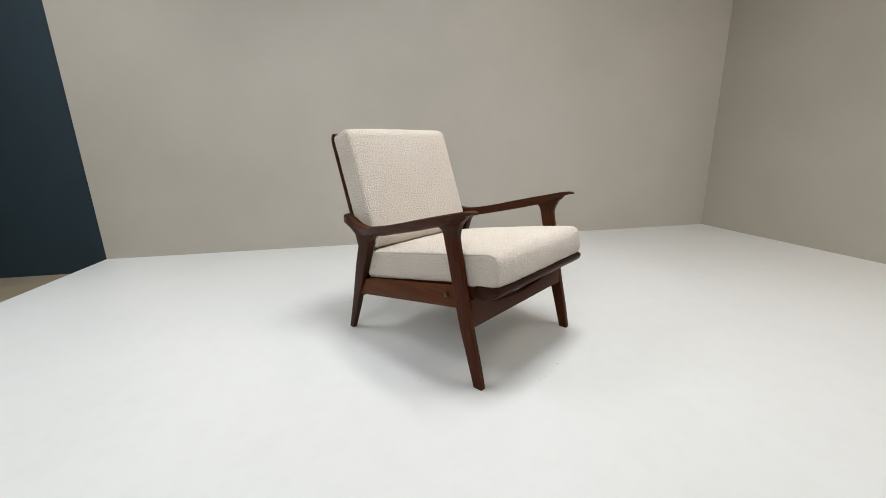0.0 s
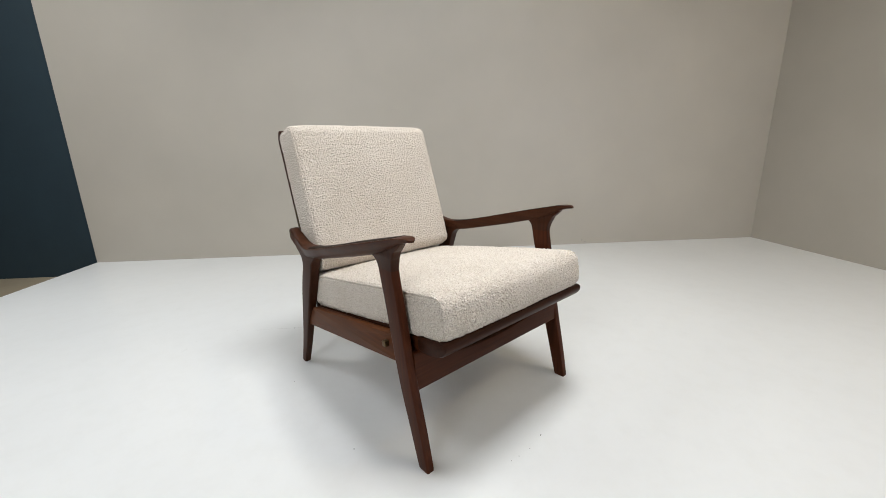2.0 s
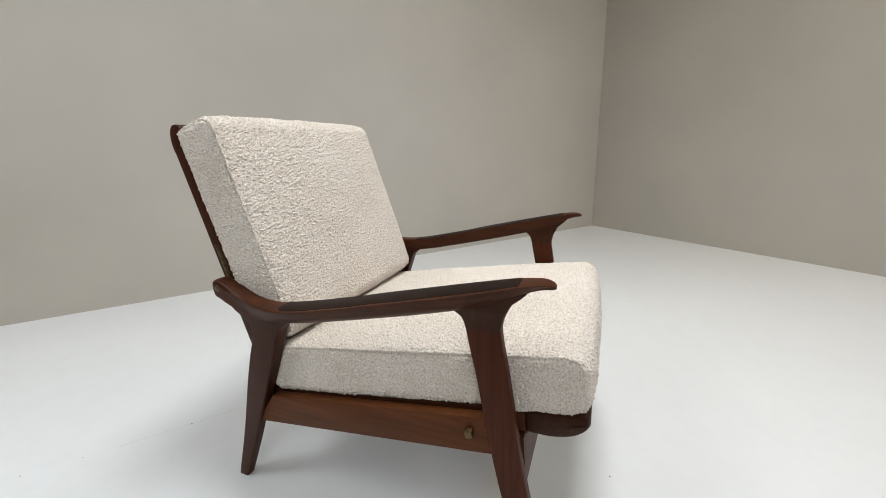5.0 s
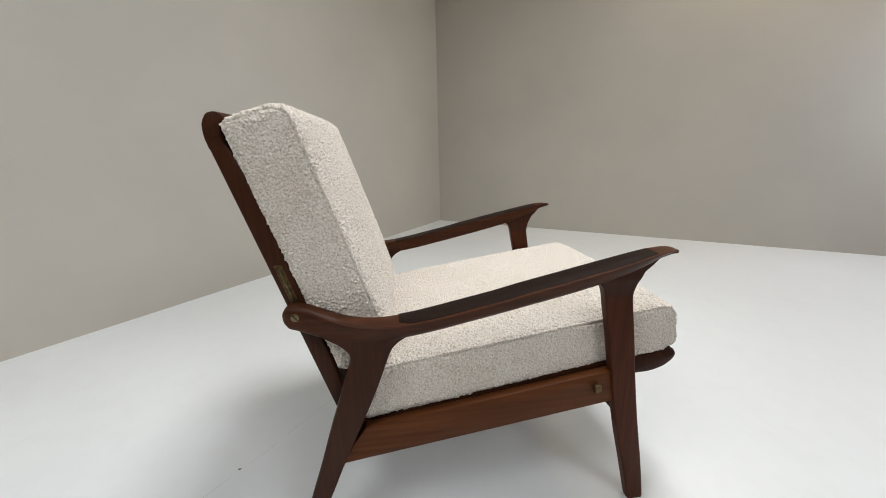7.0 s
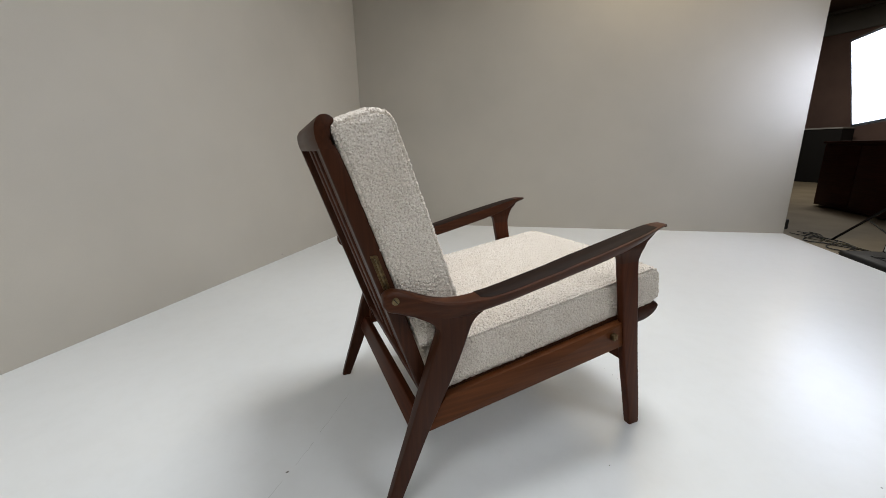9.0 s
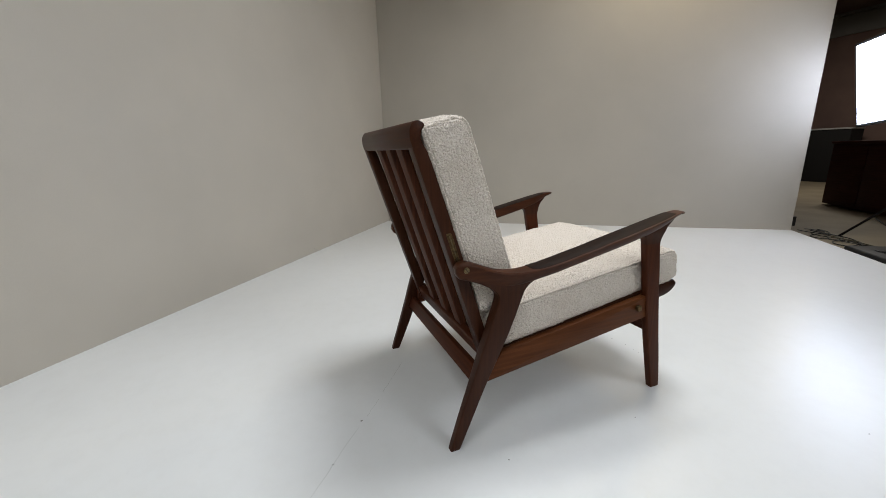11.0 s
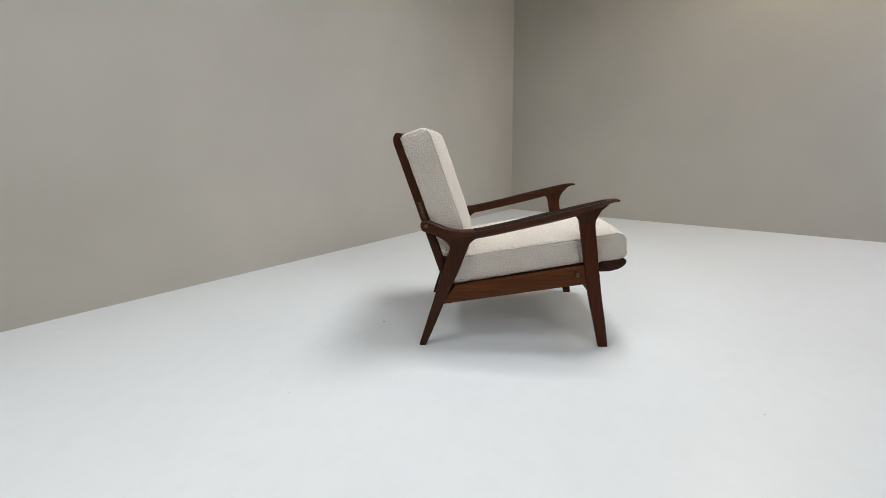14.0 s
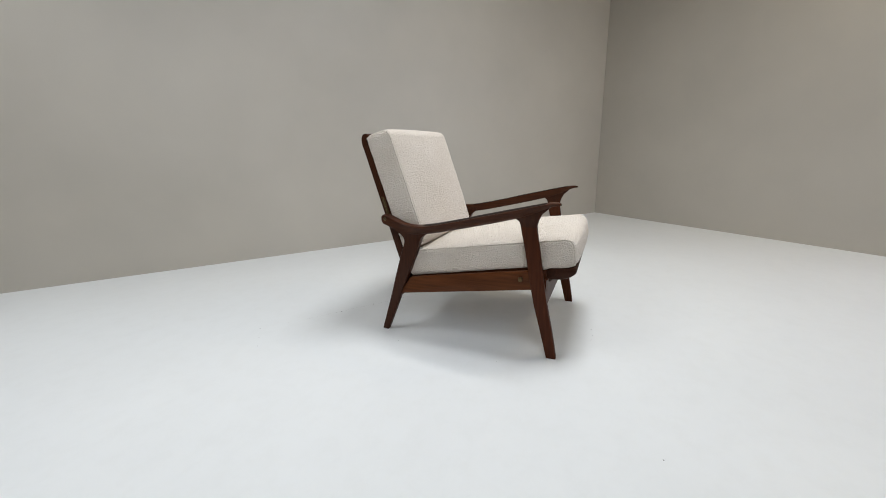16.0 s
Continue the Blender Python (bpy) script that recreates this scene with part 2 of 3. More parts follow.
wall("wall_blue", LEFT_END + OUT_L * 0.015, LEFT_END + OUT_L * 0.015 + U * 4.5, OUT_L, 0.12, LOW, HIGH, BLUE, "dark navy blue painted wall with a plain base")

P4 = LEFT_END + RIGHT_END - CORNER
floor = tagged(part("floor", slab([CORNER, LEFT_END, P4, RIGHT_END], LOW + 0.004, 0.0), FLOOR), "glossy white painted studio platform floor", "floor", kind="structure")

# the wide dim hall round the platform
tagged(part("ground", slab([(-12, -14), (9, -14), (9, 9), (-12, 9)], LOW - 0.15, LOW), CONCRETE), "brown grey concrete hall floor below the platform", "floor", kind="structure")
# the ceiling is out of view, added to close the room and bounce light
tagged(part("ceiling", slab([(-12, -14), (9, -14), (9, 9), (-12, 9)], HIGH, HIGH + 0.15), CEIL), "unseen pale ceiling added for bounce light", "ceiling", kind="structure")


def hall_wall(name, foot, mat):
    return tagged(part(name, slab(foot, LOW, HIGH), mat), "dim plain wall closing the hall", "wall", kind="structure")


hall_wall("wall_south", [(-12, -10.6), (9, -10.6), (9, -10.4), (-12, -10.4)], DULL)
tagged(part("trim", box(-11.9, 6.9, -10.4, -10.34, 2.82, 3.19, 0.01), GREYBAND), "dark grey band high on the hall wall", "trim", kind="structure")
tagged(part("trim", box(-11.9, 6.9, -10.4, -10.28, 3.19, 3.25, 0.01), EDGE), "light grey rail high on the hall wall", "trim", kind="structure")
# west, north and east walls are unseen, added to bounce light
hall_wall("wall_west", [(-6.2, -10.4), (-6.0, -10.4), (-6.0, 9), (-6.2, 9)], CEIL)
hall_wall("wall_north", [(-6.0, 7.0), (9, 7.0), (9, 7.2), (-6.0, 7.2)], DULL)
hall_wall("wall_east", [(7.0, -10.4), (7.2, -10.4), (7.2, 7.0), (7.0, 7.0)], DULL)


def chip(name, x, y, size, mat, parent, z=0.0):
    """A speck of grit or a chip: a flattened irregular lump."""
    bm = bmesh.new()
    bmesh.ops.create_icosphere(bm, subdivisions=1, radius=size)
    for v in bm.verts:
        v.co *= 0.7 + 0.6 * random.random()
        v.co.z *= 0.3
        v.co += Vector((x, y, z))
    return part(name, bm, mat, parent)


def strip(name, points, width, mat, parent):
    """A hairline on the floor, uneven in width."""
    bm = bmesh.new()
    side = []
    for i, p in enumerate(points):
        a, b = Vector(points[max(i - 1, 0)]), Vector(points[min(i + 1, len(points) - 1)])
        n = Vector((-(b - a).y, (b - a).x)).normalized() * width * (0.35 + 0.65 * random.random())
        side.append((bm.verts.new((p[0] + n.x, p[1] + n.y, 0.0012)), bm.verts.new((p[0] - n.x, p[1] - n.y, 0.0012))))
    for a, b in zip(side, side[1:]):
        bm.faces.new((a[0], a[1], b[1], b[0]))
    return part(name, bm, mat, parent)


def hairline(a, b, n, jitter):
    a, b = Vector(a), Vector(b)
    return [tuple(a.lerp(b, i / n) + Vector((random.uniform(-1, 1), random.uniform(-1, 1))) * jitter) for i in range(n + 1)]


strip("hairline_crack", hairline((0.17, 0.33), (0.02, 0.435), 9, 0.0015), 0.0006, CRACK, floor)
strip("hairline_crack", hairline((-0.01, 0.455), (-0.075, 0.505), 6, 0.0015), 0.0007, CRACK, floor)
strip("hairline_crack", hairline((-0.11, 0.535), (-0.35, 0.713), 16, 0.0018), 0.0006, CRACK, floor)
for x, y, s in ((-0.087, 0.523, 0.004), (-0.219, 0.617, 0.003), (-0.378, 0.212, 0.0024), (-0.001, -0.492, 0.0025), (-0.499, 0.838, 0.002),
                (-0.560, 0.775, 0.002), (-0.603, 0.729, 0.0013), (-0.617, 0.719, 0.0018), (-0.408, 0.763, 0.0013), (-0.675, -0.693, 0.0022), (-0.385, -0.196, 0.002), (-0.06, -0.50, 0.0016), (-0.10, -0.497, 0.0016), (-0.125, -0.494, 0.0015)):
    chip("grit", x, y, s, DIRT, floor)
part("bracket", slab([RIGHT_END + V * a + OUT_R * b for a, b in ((0.0, 0.02), (0.05, 0.05), (0.05, 0.09), (0.0, 0.11))], 0.03, 0.11), CABLE, bpy.data.objects["wall_right"], "small black bracket at the wall end")
wall_left = bpy.data.objects["wall_left"]
for s, z, r in ((2.46, 1.478, 0.004), (1.395, 0.03, 0.007), (1.37, 0.018, 0.004), (1.22, 1.46, 0.0025), (2.473, 0.892, 0.002), (3.183, 0.892, 0.002)):
    q = CORNER + U * s
    chip("chip", q.x, q.y, r, DIRT, wall_left, z)

# ---- the armchair ----
chair = thing("armchair", "dark teak lounge chair frame with sculpted arms and tapered legs", "chair")


def side_ring(x0, x1, y0, y1, z, r):
    return [(p[0], p[1], z) for p in rounded([(x0, y0), (x1, y0), (x1, y1), (x0, y1)], r, 3)]


def smooth_rows(rows, n):
    """Catmull-Rom through rows of numbers."""
    out, k = [], len(rows)
    for i in range(k - 1):
        p = [np.array(rows[min(max(i + d, 0), k - 1)], float) for d in (-1, 0, 1, 2)]
        for j in range(n):
            t = j / n
            out.append(0.5 * (2 * p[1] + (p[2] - p[0]) * t + (2 * p[0] - 5 * p[1] + 4 * p[2] - p[3]) * t * t + (3 * p[1] - p[0] - 3 * p[2] + p[3]) * t ** 3))
    return out + [np.array(rows[-1], float)]


# height, front edge, back edge, outer face, inner face
FRONT_LEG = [(0.000, -0.384, -0.354, 0.298, 0.281), (0.006, -0.387, -0.352, 0.300, 0.279), (0.10, -0.371, -0.329, 0.301, 0.279), (0.20, -0.351, -0.304, 0.302, 0.280),
             (0.30, -0.334, -0.285, 0.302, 0.280), (0.40, -0.319, -0.268, 0.302, 0.280), (0.455, -0.310, -0.257, 0.302, 0.280), (0.480, -0.307, -0.2525, 0.302, 0.280),
             (0.494, -0.309, -0.2485, 0.303, 0.280), (0.501, -0.311, -0.2440, 0.304, 0.280), (0.507, -0.313, -0.2360, 0.305, 0.281), (0.514, -0.317, -0.2300, 0.306, 0.282), (0.526, -0.323, -0.2340, 0.306, 0.282),
             (0.532, -0.330, -0.236, 0.306, 0.283), (0.539, -0.338, -0.262, 0.306, 0.285), (0.548, -0.347, -0.306, 0.306, 0.287)]
REAR_LEG = [(0.000, 0.308, 0.331, 0.297, 0.281), (0.006, 0.305, 0.333, 0.299, 0.279), (0.10, 0.264, 0.302, 0.300, 0.278), (0.18, 0.231, 0.275, 0.303, 0.278),
            (0.25, 0.199, 0.253, 0.306, 0.278), (0.30, 0.177, 0.236, 0.308, 0.278), (0.345, 0.158, 0.2215, 0.308, 0.278), (0.385, 0.143, 0.2065, 0.308, 0.277),
            (0.403, 0.136, 0.2050, 0.308, 0.276), (0.414, 0.129, 0.2120, 0.3075, 0.276), (0.424, 0.118, 0.2230, 0.307, 0.276), (0.432, 0.105, 0.2360, 0.3065, 0.276), (0.440, 0.100, 0.2500, 0.306, 0.277),
            (0.449, 0.112, 0.2610, 0.304, 0.279), (0.456, 0.150, 0.2600, 0.300, 0.282)]
# along y: top height, inner edge, outer edge, drop of the outer side, depth
ARM = [(0.3100, 0.485, 0.278, 0.296, 0.006, 0.014), (0.3070, 0.491, 0.274, 0.300, 0.012, 0.026), (0.3000, 0.496, 0.272, 0.303, 0.018, 0.039), (0.285, 0.4975, 0.272, 0.305, 0.022, 0.045),
       (0.26, 0.490, 0.273, 0.308, 0.025, 0.047), (0.23, 0.477, 0.274, 0.311, 0.027, 0.046), (0.20, 0.4670, 0.275, 0.315, 0.026, 0.043), (0.17, 0.4625, 0.276, 0.319, 0.024, 0.040),
       (0.14, 0.4625, 0.278, 0.325, 0.022, 0.038), (0.10, 0.466, 0.277, 0.331, 0.020, 0.035), (0.05, 0.475, 0.276, 0.335, 0.020, 0.035), (0.00, 0.486, 0.276, 0.335, 0.020, 0.035),
       (-0.05, 0.497, 0.276, 0.336, 0.020, 0.035), (-0.10, 0.5095, 0.276, 0.336, 0.021, 0.036), (-0.15, 0.5210, 0.276, 0.336, 0.021, 0.036), (-0.20, 0.5325, 0.276, 0.335, 0.021, 0.035),
       (-0.25, 0.5435, 0.276, 0.333, 0.020, 0.033), (-0.30, 0.5545, 0.277, 0.329, 0.016, 0.027), (-0.34, 0.5630, 0.280, 0.322, 0.010, 0.017), (-0.364, 0.5655, 0.282, 0.316, 0.007, 0.011),
       (-0.377, 0.5645, 0.287, 0.309, 0.005, 0.008), (-0.3830, 0.5615, 0.293, 0.302, 0.0025, 0.0045)]


def arm_ring(row, s):
    y, top, xi, xo, drop, deep = row
    w = xo - xi
    bi, bo = min(xi + 0.003, (xi + xo) / 2), min(0.3065, xo - min(0.0005, w / 6))
    full = min(max((y - 0.09) / 0.09, 0), 1)
    pts = [(xi, top), (xo, top - 0.001), (max(xo - min(0.008, w / 4), bo), top - drop), (bo, top - deep), (bi, top - deep)]
    rr = [min(r, w * 0.35, deep * 0.4) for r in (0.0025 + 0.0075 * full, 0.004 + 0.010 * full, 0.010, 0.010, 0.006)]
    return [(s * p[0], y, p[1]) for p in rounded(pts, rr, 3)]


JOINT = {"front_leg": 0.480, "rear_leg": 0.403}


def leg(name, rows, s, n=4):
    """A tapered leg below, and the flared knuckle that belongs to the arm above its joint."""
    rings = [side_ring(s * xo, s * xi, y0, y1, z, 0.0045) for z, y0, y1, xo, xi in smooth_rows(rows, n)]
    joint = n * [r[0] for r in rows].index(JOINT[name])
    part("knuckle", loft(rings[joint:]), ARMWOOD["z"], chair, "flared darker knuckle under the arm")
    return part(name, loft(rings[:joint + 1]), ARMWOOD["z"] if name == "rear_leg" else TEAK["z"], chair)


def side_frame(s):
    leg("front_leg", FRONT_LEG, s)
    leg("rear_leg", REAR_LEG, s)
    arm = part("armrest", loft([arm_ring(r, s) for r in smooth_rows(ARM, 8)]), ARMREST, chair)
    # the darker inlay along the top of the arm
    rows = [r for r in smooth_rows(ARM, 12) if -0.336 < r[0] < 0.118]
    rings = []
    for i, (y, top, xi, xo, drop, deep) in enumerate(rows):
        a, b = xi + 0.0008, xo - 0.0075
        shy = 0.010 * max(0, 1 - (0.118 - y) / 0.022) ** 2
        b -= shy
        rings.append([(s * x, y, top + dz) for x, dz in ((a, -0.003), (a, 0.0003), (a + 0.001, 0.0007), (b - 0.001, 0.0002), (b, -0.0004), (b, -0.004))])
    part("arm_inlay", loft(rings), PAD, arm, "dark worn inlay along the arm top")
    # side rail between the legs
    rail = part("side_rail", prism(rounded([(0.245, 0.171), (-0.300, 0.255), (-0.300, 0.3255), (0.190, 0.2465)], 0.004, 3), s * 0.296, s * 0.275, "x", 0.003), RAILWOOD, chair)
    # added dark strip: the shade between cushion and rail, put into colour
    part("shade_strip", prism([(0.180, 0.230), (-0.290, 0.309), (-0.290, 0.3325), (0.100, 0.2640), (0.180, 0.2465)], s * 0.2745, s * 0.262, "x", 0.001), SHADEWOOD, chair, "dark strip standing in for the shade under the seat cushion")
    # square-headed brass bolt
    part("bolt", prism(rounded([(-0.2625, 0.2845), (-0.2495, 0.2825), (-0.2480, 0.2975), (-0.2610, 0.2995)], 0.0022, 2), s * 0.290, s * 0.3070, "x", 0.0015), DARK_BRASS, rail, "square dark brass bolt head")
    # slotted screw at the end of the arm
    ring = [(0.2875 + 0.0078 * math.cos(a), 0.4800 + 0.0078 * math.sin(a)) for a in (2 * math.pi * i / 24 for i in range(24))]
    screw = part("screw", prism(ring, s * 0.299, s * 0.3052, "x", 0.0014), BRASS, arm, "slotted brass screw")
    d = Vector((0.62, 0.78))
    e = Vector((-d.y, d.x))
    c = Vector((0.2875, 0.4800))
    part("screw_slot", prism([c + d * 0.0068 + e * 0.0008, c + d * 0.0068 - e * 0.0008, c - d * 0.0068 - e * 0.0008, c - d * 0.0068 + e * 0.0008], s * 0.3040, s * 0.3056, "x", 0.0001), SLOT, arm)


BACK_X, LEAN_BACK = 0.268, 0.312


def back_y(z):
    return 0.2415 + (z - 0.27) * LEAN_BACK


for s in (-1, 1):
    side_frame(s)
    rows = []
    for z, depth in ((0.218, 0.020), (0.226, 0.026), (0.30, 0.031), (0.50, 0.034), (0.62, 0.034), (0.70, 0.033), (0.744, 0.031), (0.752, 0.029)):
        rows.append((z, back_y(z) - depth, back_y(z)))
    post = part("back_post", loft([side_ring(s * BACK_X, s * (BACK_X - 0.036), a, b, z, 0.005) for z, a, b in rows]), ARMWOOD["z"], chair)
    prof = rounded([(back_y(0.480) - 0.024, 0.480), (back_y(0.480) - 0.010, 0.480), (back_y(0.562) - 0.010, 0.562), (back_y(0.562) - 0.024, 0.562)], 0.003, 2)
    part("hinge_plate", prism(prof, s * (BACK_X - 0.002), s * (BACK_X + 0.0012), "x", 0.0005), DARK_BRASS, post, "aged brass slotted plate")
    # the plate's highlight, made as a strip of brighter brass
    prof = rounded([(back_y(0.488) - 0.0185, 0.488), (back_y(0.488) - 0.0155, 0.488), (back_y(0.556) - 0.0155, 0.556), (back_y(0.556) - 0.0185, 0.556)], 0.001, 2)
    part("plate_glint", prism(prof, s * BACK_X, s * (BACK_X + 0.0026), "x", 0.0006), BRASS, post, "brighter strip standing in for the highlight along the plate")

TOP_RAIL = [(0.3915, 0.749), (0.3975, 0.771), (0.3980, 0.790), (0.390, 0.8055), (0.376, 0.8085), (0.3645, 0.802), (0.3645, 0.794), (0.371, 0.788), (0.374, 0.768), (0.362, 0.750)]
part("top_rail", prism(rounded(TOP_RAIL, 0.006, 3), -0.2678, 0.2678, "x", 0.0022), ARMWOOD["x"], chair)
for x in (-0.108, 0.0, 0.108):
    rings = [side_ring(x - 0.024, x + 0.024, back_y(z) - 0.032, back_y(z) - 0.011, z, 0.004) for z in (0.245, 0.35, 0.5, 0.65, 0.76)]
    part("back_slat", loft(rings), SLAT, chair)
part("back_lower_rail", prism(rounded([(0.199, 0.214), (0.2185, 0.208), (0.234, 0.256), (0.2145, 0.262)], 0.005, 3), -0.243, 0.243, "x", 0.002), TEAK["x"], chair)
part("rear_stretcher", prism(rounded([(0.243, 0.157), (0.2634, 0.165), (0.2465, 0.203), (0.226, 0.195)], 0.004, 3), -0.281, 0.281, "x", 0.002), TEAK["x"], chair)


def front_apron():
    """The front stretcher: straight below, hollowed above."""
    bm, n = bmesh.new(), 24
    rings = []
    for i in range(n + 1):
        x = -0.283 + 0.566 * i / n
        top = 0.290 - 0.054 * max(0, 1 - (x / 0.235) ** 2) ** 0.5
        rings.append([(x, p[0], p[1]) for p in rounded([(-0.347, 0.196), (-0.324, 0.193), (-0.318, top), (-0.341, top)], 0.004, 3)])
    return loft(rings, bm=bm)


part("front_stretcher", front_apron(), TEAK["x"], chair)
NOSE = [(-0.338, 0.291), (-0.385, 0.2925), (-0.416, 0.302), (-0.435, 0.317), (-0.441, 0.332), (-0.432, 0.343), (-0.395, 0.339), (-0.338, 0.332)]
part("front_rail", prism(rounded(NOSE, 0.012, 3), -0.272, 0.272, "x", 0.010), NOSEWOOD, chair, "dark rounded front seat rail")
for s in (-1, 1):
    part("seat_rail", prism(rounded([(0.232, 0.192), (-0.345, 0.287), (-0.345, 0.326), (0.232, 0.236)], 0.003, 2), s * 0.266, s * 0.242, "x", 0.002), TEAK["y"], chair)
part("seat_cross_rail", box(-0.243, 0.243, 0.150, 0.180, 0.190, 0.236, 0.004), TEAK["x"], chair)

# the chair's front is sheared sideways towards the arms to fit the camera's view
for piece in chair.children_recursive:
    for v in piece.data.vertices:
        v.co.x -= 0.024 * min(v.co.z, 0.5) * min(max((0.25 - v.co.y) / 0.45, 0), 1)

# ---- cushions ----


def hashed(i, j, k, salt):
    h = np.sin(i * 127.1 + j * 311.7 + k * 74.7 + salt * 53.3) * 43758.5453
    return h - np.floor(h)


def nubs(p, cell):
    """Small plump loops that touch one another in sharp creases, 0 to 1."""
    q = p / cell
    base = np.floor(q)
    one, two, tall = np.full(len(p), 9.0), np.full(len(p), 9.0), np.zeros(len(p))
    for a in (-1, 0, 1):
        for b in (-1, 0, 1):
            for c in (-1, 0, 1):
                g = base + np.array((a, b, c))
                o = np.stack([hashed(g[:, 0], g[:, 1], g[:, 2], s) for s in (1, 2, 3)], 1)
                d = np.sqrt(((g + o - q) ** 2).sum(1))
                two = np.minimum(two, np.maximum(one, d))
                tall = np.where(d < one, hashed(g[:, 0], g[:, 1], g[:, 2], 4), tall)
                one = np.minimum(one, d)
    rim = np.clip((two - one) / 0.50, 0, 1)
    return np.sqrt(1 - (1 - rim) ** 2) * (1 - 0.3 * one) * (0.5 + 0.6 * tall)


def soft_noise(p, scale):
    q = p * scale
    b = np.floor(q)
    f = q - b
    f = f * f * (3 - 2 * f)
    out = 0
    for a in (0, 1):
        for c in (0, 1):
            for d in (0, 1):
                w = (f[:, 0] if a else 1 - f[:, 0]) * (f[:, 1] if c else 1 - f[:, 1]) * (f[:, 2] if d else 1 - f[:, 2])
                out = out + w * hashed(b[:, 0] + a, b[:, 1] + c, b[:, 2] + d, 7)
    return out * 2 - 1


def ease(q, half, a, b, big):
    """Rounds the corners of the block in the plane of axes a and b."""
    h = half[[a, b]][None, :] - np.broadcast_to(np.asarray(big, float), len(q))[:, None]
    core = np.clip(q[:, [a, b]], -h, h)
    d = q[:, [a, b]] - core
    l2, m2 = np.linalg.norm(d, axis=1), np.abs(d).max(1)
    q[:, [a, b]] = core + d * (m2 / np.maximum(l2, 1e-9))[:, None]


def cushion_surface(size, crown, p, ends, soft, plan, side, back, droop, base):
    """From a block's surface to the eased and stuffed form: side panels, and one cloth wrapped round front, top and back."""
    half = np.array(size) / 2
    q = p.copy()
    ease(q, half, 0, 1, plan)
    ease(q, half, 0, 2, np.where(q[:, 2] > 0, side, base))
    ease(q, half, 1, 2, np.where(q[:, 2] > 0, np.where(q[:, 1] < 0, soft[0], soft[1]), np.where(q[:, 1] < 0, soft[2], soft[3])))
    fx, fy, fz = (np.clip(1 - (q[:, i] / half[i]) ** 2, 0, 1) for i in range(3))
    q[:, 2] += np.where(q[:, 2] > 0, crown, 0.001) * (fx * fy) ** 0.5 * np.clip(np.abs(q[:, 2]) / half[2], 0, 1) ** 2
    q[:, 0] += np.sign(q[:, 0]) * 0.005 * fy ** 0.5 * fz
    q[:, 1] -= droop * np.clip(0.5 - q[:, 0] / (2 * half[0]), 0, 1) * np.clip(q[:, 1] / half[1], 0, 1)
    q[:, 1] += np.where(q[:, 1] < 0, -1, back) * ends * fx ** 0.5 * (0.35 + 0.65 * fz) * np.clip(np.abs(q[:, 1]) / half[1], 0, 1) ** 4
    return q


def cushion(name, size, crown, ends, soft, plan, side, back, m, label, salt, weave, droop, base, step=0.0012):
    n = [max(4, int(round(s / step))) for s in size]
    index, ijk, faces = {}, [], []

    def at(c):
        if c not in index:
            index[c] = len(ijk)
            ijk.append(c)
        return index[c]

    for ax in range(3):
        u, v = (ax + 1) % 3, (ax + 2) % 3
        for end in (0, n[ax]):
            for i in range(n[u]):
                for j in range(n[v]):
                    quad = []
                    for di, dj in ((0, 0), (1, 0), (1, 1), (0, 1)):
                        c = [0, 0, 0]
                        c[ax], c[u], c[v] = end, i + di, j + dj
                        quad.append(at(tuple(c)))
                    faces.append(quad if end else quad[::-1])
    g = np.array(ijk, float) / np.array(n) * np.array(size) - np.array(size) / 2
    q = cushion_surface(size, crown, g, ends, soft, plan, side, back, droop, base)
    me = bpy.data.meshes.new(name)
    me.from_pydata(q.tolist(), [], faces)
    nrm = np.empty(len(q) * 3)
    me.vertices.foreach_get("normal", nrm)
    nrm = nrm.reshape(-1, 3)
    w = q + 0.0018 * np.stack([soft_noise(q + s, 150) for s in (0.0, 3.3, 6.1)], 1)
    bump = nubs((w + salt) * np.array(weave), 0.0047)
    # a raised seam all round both side panels, with a pulled-in line on either side
    half = np.array(size) / 2
    gap = half - np.abs(g)
    s = np.where(gap[:, 0] < 1e-6, np.minimum(gap[:, 1], gap[:, 2]), gap[:, 0])
    seam = 0.0009 * np.exp(-(s / 0.0026) ** 2) - 0.0029 * np.exp(-((s - 0.0052) / 0.0016) ** 2) * (gap[:, 0] < 1e-6)
    lift = 0.0049 * (bump - 0.62) + seam + 0.0016 * soft_noise(q + salt, 11) + 0.0010 * soft_noise(q - salt, 34)
    q = q + nrm * lift[:, None]
    me.vertices.foreach_set("co", q.ravel())
    me.update()
    me.polygons.foreach_set("use_smooth", np.ones(len(faces), bool))
    me.materials.append(BOUCLE)
    ob = new(name, me)
    ob.matrix_world = m
    tagged(ob, label, "cushion")
    # the stitched seams along the top and down the front of both side panels
    hx, hy, hz = (v / 2 for v in size)
    edge = []
    for (y0, z0), (y1, z1) in (((hy, hz), (-hy, hz)), ((-hy, hz), (-hy, -hz))):
        k = int(max(abs(y1 - y0), abs(z1 - z0)) / 0.003)
        edge += [(y0 + (y1 - y0) * i / k, z0 + (z1 - z0) * i / k) for i in range(k)]
    for sign in (1, -1):
        q = cushion_surface(size, crown, np.array([(sign * hx, y, z) for y, z in edge]), ends, soft, plan, side, back, droop, base)
        q = q + np.random.uniform(-0.0011, 0.0011, q.shape)
        part("seam", tube(q.tolist(), [0.0017 + random.uniform(-0.0009, 0.0009) for _ in edge], 6), BOUCLE, ob)
    return ob


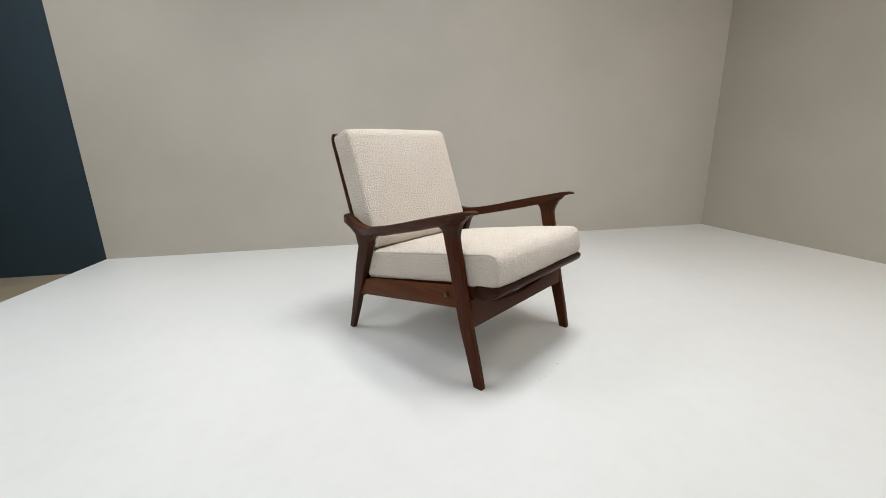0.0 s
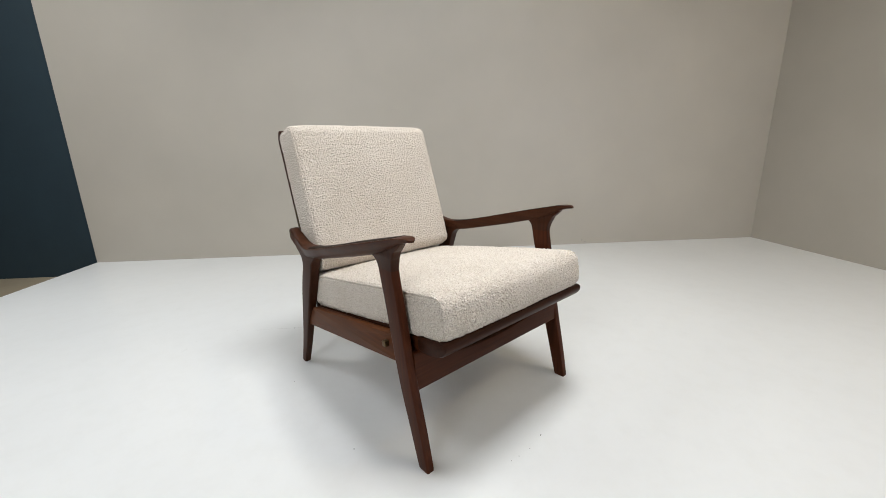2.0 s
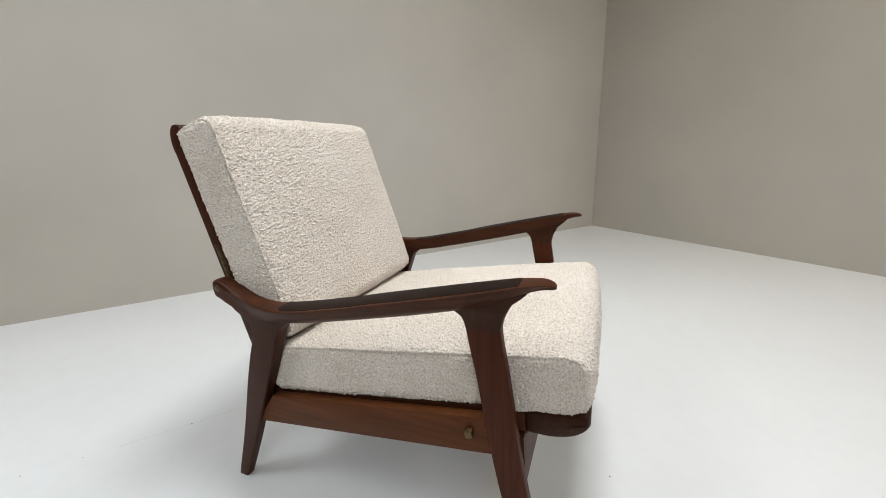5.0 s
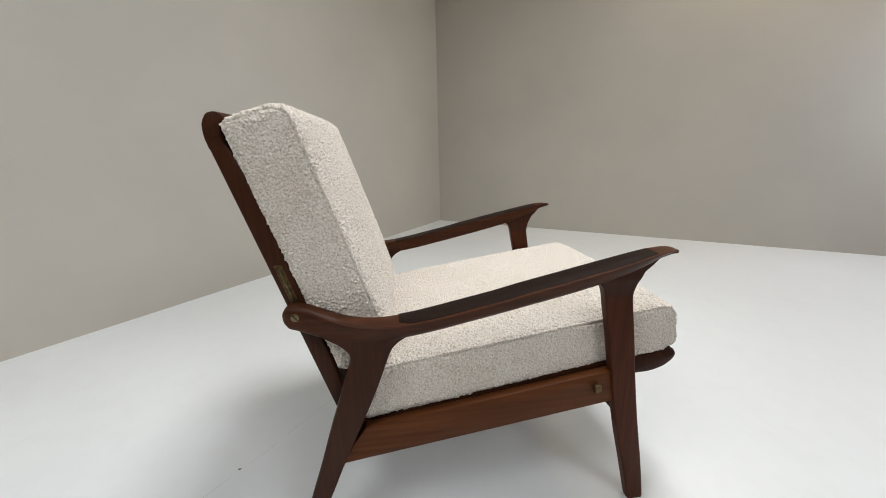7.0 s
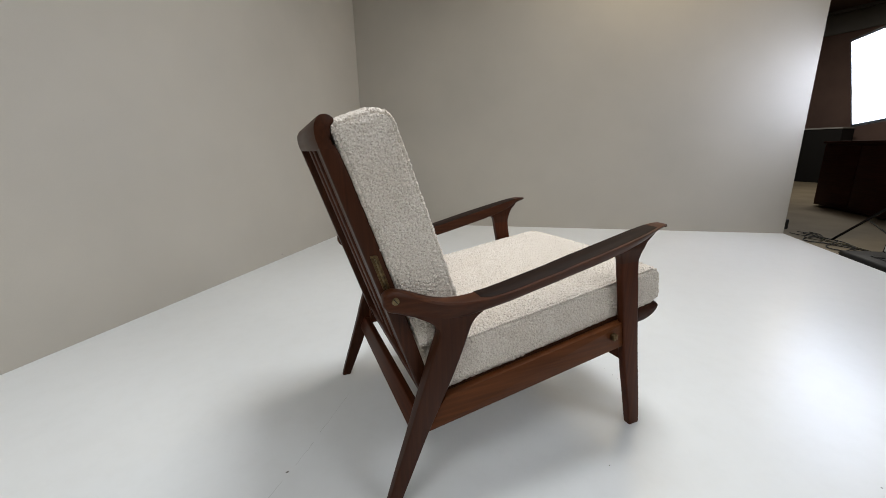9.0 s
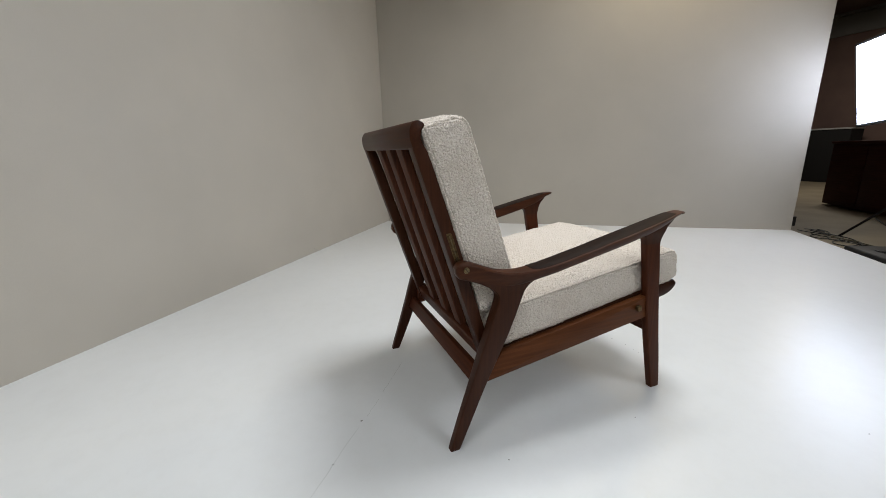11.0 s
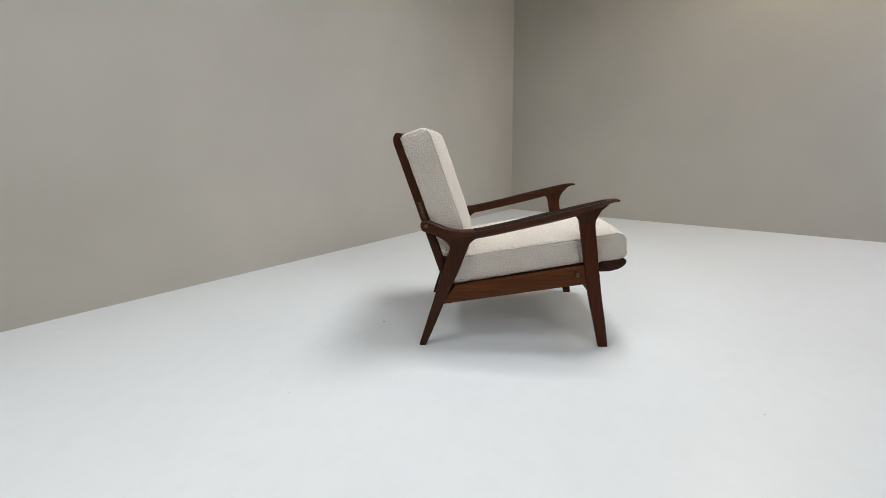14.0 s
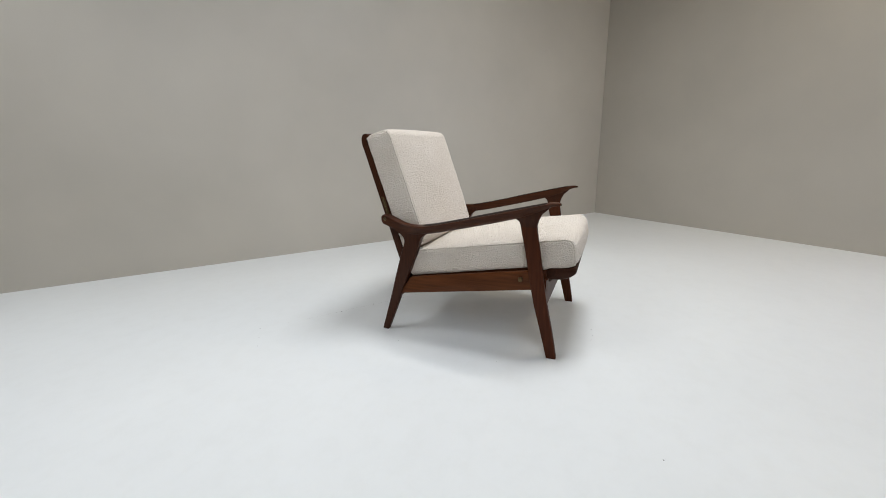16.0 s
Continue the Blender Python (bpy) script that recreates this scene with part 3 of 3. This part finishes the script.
cushion("seat_cushion", (0.532, 0.647, 0.107), 0.017, 0.014, (0.029, 0.016, 0.034, 0.014), 0.013, 0.010, 0.2, pose(-0.012, -0.1121, 0.3434, -8.3, 0, 0), "thick cream boucle seat cushion on a teak chair", 0.37, (0.82, 0.82, 1.0), 0.0, 0.020)
cushion("back_cushion", (0.530, 0.469, 0.109), 0.014, 0.006, (0.030, 0.036, 0.013, 0.013), 0.018, 0.013, 1.0, pose(-0.010, 0.2516, 0.5904, 90 - 18.1, 0, 0), "cream boucle back cushion leaning on the chair back", 1.91, (0.68, 1.0, 0.68), 0.0025, 0.013)

# ---- the dim hall beside the set ----
D = (P4 - RIGHT_END).normalized()
OUT_D = V
SB = RIGHT_END + OUT_D * 0.24 + D * 0.14
softbox = thing("softbox", "lit rectangular white softbox with a black rim on a tripod stand", "studio light", (*(SB + D * 0.45), LOW))
softbox.matrix_world = Matrix.Translation((*(SB + D * 0.45), LOW)) @ Matrix(((D.x, OUT_D.x, 0, 0), (D.y, OUT_D.y, 0, 0), (0, 0, 1, 0), (0, 0, 0, 1)))
HEAD = Matrix.Translation((-0.45, 0, 0.955)) @ pose(0, 0, 0, 7, -7, 10) @ Matrix.Translation((0.45, 0, -0.955))


def tilted(bm):
    bmesh.ops.transform(bm, matrix=HEAD, verts=bm.verts)
    return bm


part("diffuser", tilted(box(-0.45, 0.45, -0.020, -0.014, 0.955, 1.53, 0.004, "y")), GLOW, softbox, "glowing white fabric diffuser")
bm = bmesh.new()
loft([[(x, y, z) for x, z in ((-w, 1.2425 - h), (w, 1.2425 - h), (w, 1.2425 + h), (-w, 1.2425 + h))] for w, h, y in ((0.468, 0.306, -0.012), (0.468, 0.306, 0.02), (0.30, 0.20, 0.22), (0.10, 0.08, 0.34))], bm=bm)
part("housing", tilted(bm), CABLE, softbox, "black fabric housing")
POLE = Vector((-0.38, 0.39))
part("pole", tube([(POLE.x, POLE.y, 0.08), (POLE.x, POLE.y, 1.24)], 0.013, 10), STEEL, softbox)
part("boom_arm", tube([(POLE.x, POLE.y, 1.24), (-0.07, 0.37, 1.235)], 0.011, 8), STEEL, softbox)
part("hub", tube([(POLE.x, POLE.y, 0.40), (POLE.x, POLE.y, 0.46)], 0.024, 12), STEEL, softbox)
for a in (197, 317, 77):
    dx, dy = math.cos(radians(a)), math.sin(radians(a))
    part("leg", tube([(POLE.x + dx * 0.464, POLE.y + dy * 0.464, 0.012), (POLE.x + dx * 0.02, POLE.y + dy * 0.02, 0.43)], 0.0095, 8), STEEL, softbox)
    part("brace", tube([(POLE.x + dx * 0.232, POLE.y + dy * 0.232, 0.225), (POLE.x + dx * 0.012, POLE.y + dy * 0.012, 0.11)], 0.006, 6), STEEL, softbox)

cab = thing("cabinet", "very dark brown wooden cabinet standing in the dim hall", "cabinet", (1.35, -6.35, LOW))
cab.matrix_world = Matrix.Translation((1.92, -6.12, LOW)) @ Matrix(((D.x, OUT_D.x, 0, 0), (D.y, OUT_D.y, 0, 0), (0, 0, 1, 0), (0, 0, 0, 1)))
part("body", box(0, 1.9, 0.0, 0.55, 0.02, 0.80, 0.008), BROWN, cab)
part("top", box(-0.02, 1.92, -0.02, 0.57, 0.80, 0.83, 0.006), BROWN, cab)
for i in range(3):
    part("door", box(0.03 + i * 0.62, 0.63 + i * 0.62, -0.018, 0.0, 0.06, 0.77, 0.004), BROWN, cab)

low = thing("counter", "long low black counter with a grey metal edge", "counter", (3.7, -9.7, LOW))
low.matrix_world = Matrix.Translation((3.28, -9.70, LOW))
part("body", box(0, 3.6, -0.45, 0.0, 0.0, 1.05, 0.01), BLACK, low)
part("edge", box(-0.01, 3.61, -0.46, 0.015, 1.05, 1.08, 0.006), PALE_EDGE, low, "grey metal edge")


def cable(points, r, mat):
    rows = smooth_rows(points, 8)
    c = thing("cable", "loose black cable lying on the concrete floor", "cable", (rows[0][0], rows[0][1], LOW), "cables on the hall floor")
    part("cord", tube([(p[0] - rows[0][0], p[1] - rows[0][1], p[2]) for p in rows], r, 6), mat, c)


# loops of cable between the wall's end and the power box
LINE_A, LINE_B = Vector((1.02, -4.02)), Vector((0.40, -3.52))
ACROSS = Vector((LINE_B.y - LINE_A.y, LINE_A.x - LINE_B.x)).normalized()
for k in range(6):
    pts = []
    for i in range(9):
        f = i / 8
        q = LINE_A.lerp(LINE_B, f + 0.05 * math.sin(2.2 * k)) + ACROSS * (0.02 * (k - 2.5) + (0.05 + 0.012 * k) * math.sin(5.0 * f * (1 + 0.22 * k) + 1.9 * k))
        pts.append((q.x, q.y, 0.005 + 0.007 * abs(math.sin(3 * f + k))))
    cable(pts, 0.0042, CABLE if k % 3 else OLIVE)

bx = RIGHT_END + D * 0.47 + OUT_D * 0.12
power = thing("power_box", "black power distribution box with a white plug on the floor", "power strip", (bx.x, bx.y, LOW))
power.matrix_world = Matrix.Translation((bx.x, bx.y, LOW)) @ Matrix(((D.x, OUT_D.x, 0, 0), (D.y, OUT_D.y, 0, 0), (0, 0, 1, 0), (0, 0, 0, 1)))
part("body", box(0, 0.42, 0, 0.36, 0.0, 0.085, 0.014), CABLE, power)
plug = part("plug", box(0.02, 0.10, 0.24, 0.30, 0.085, 0.135, 0.010), WHITE_PLASTIC, power, "white plastic plug")
part("plug_cord", tube([(0.06, 0.27, 0.134), (0.062, 0.272, 0.165), (0.09, 0.29, 0.185), (0.13, 0.31, 0.170), (0.17, 0.33, 0.092), (0.24, 0.33, 0.089)], 0.004, 8), WHITE_PLASTIC, plug)
for i in range(3):
    part("socket", box(0.16 + 0.08 * i, 0.21 + 0.08 * i, 0.08, 0.13, 0.085, 0.091, 0.004), STEEL, power)
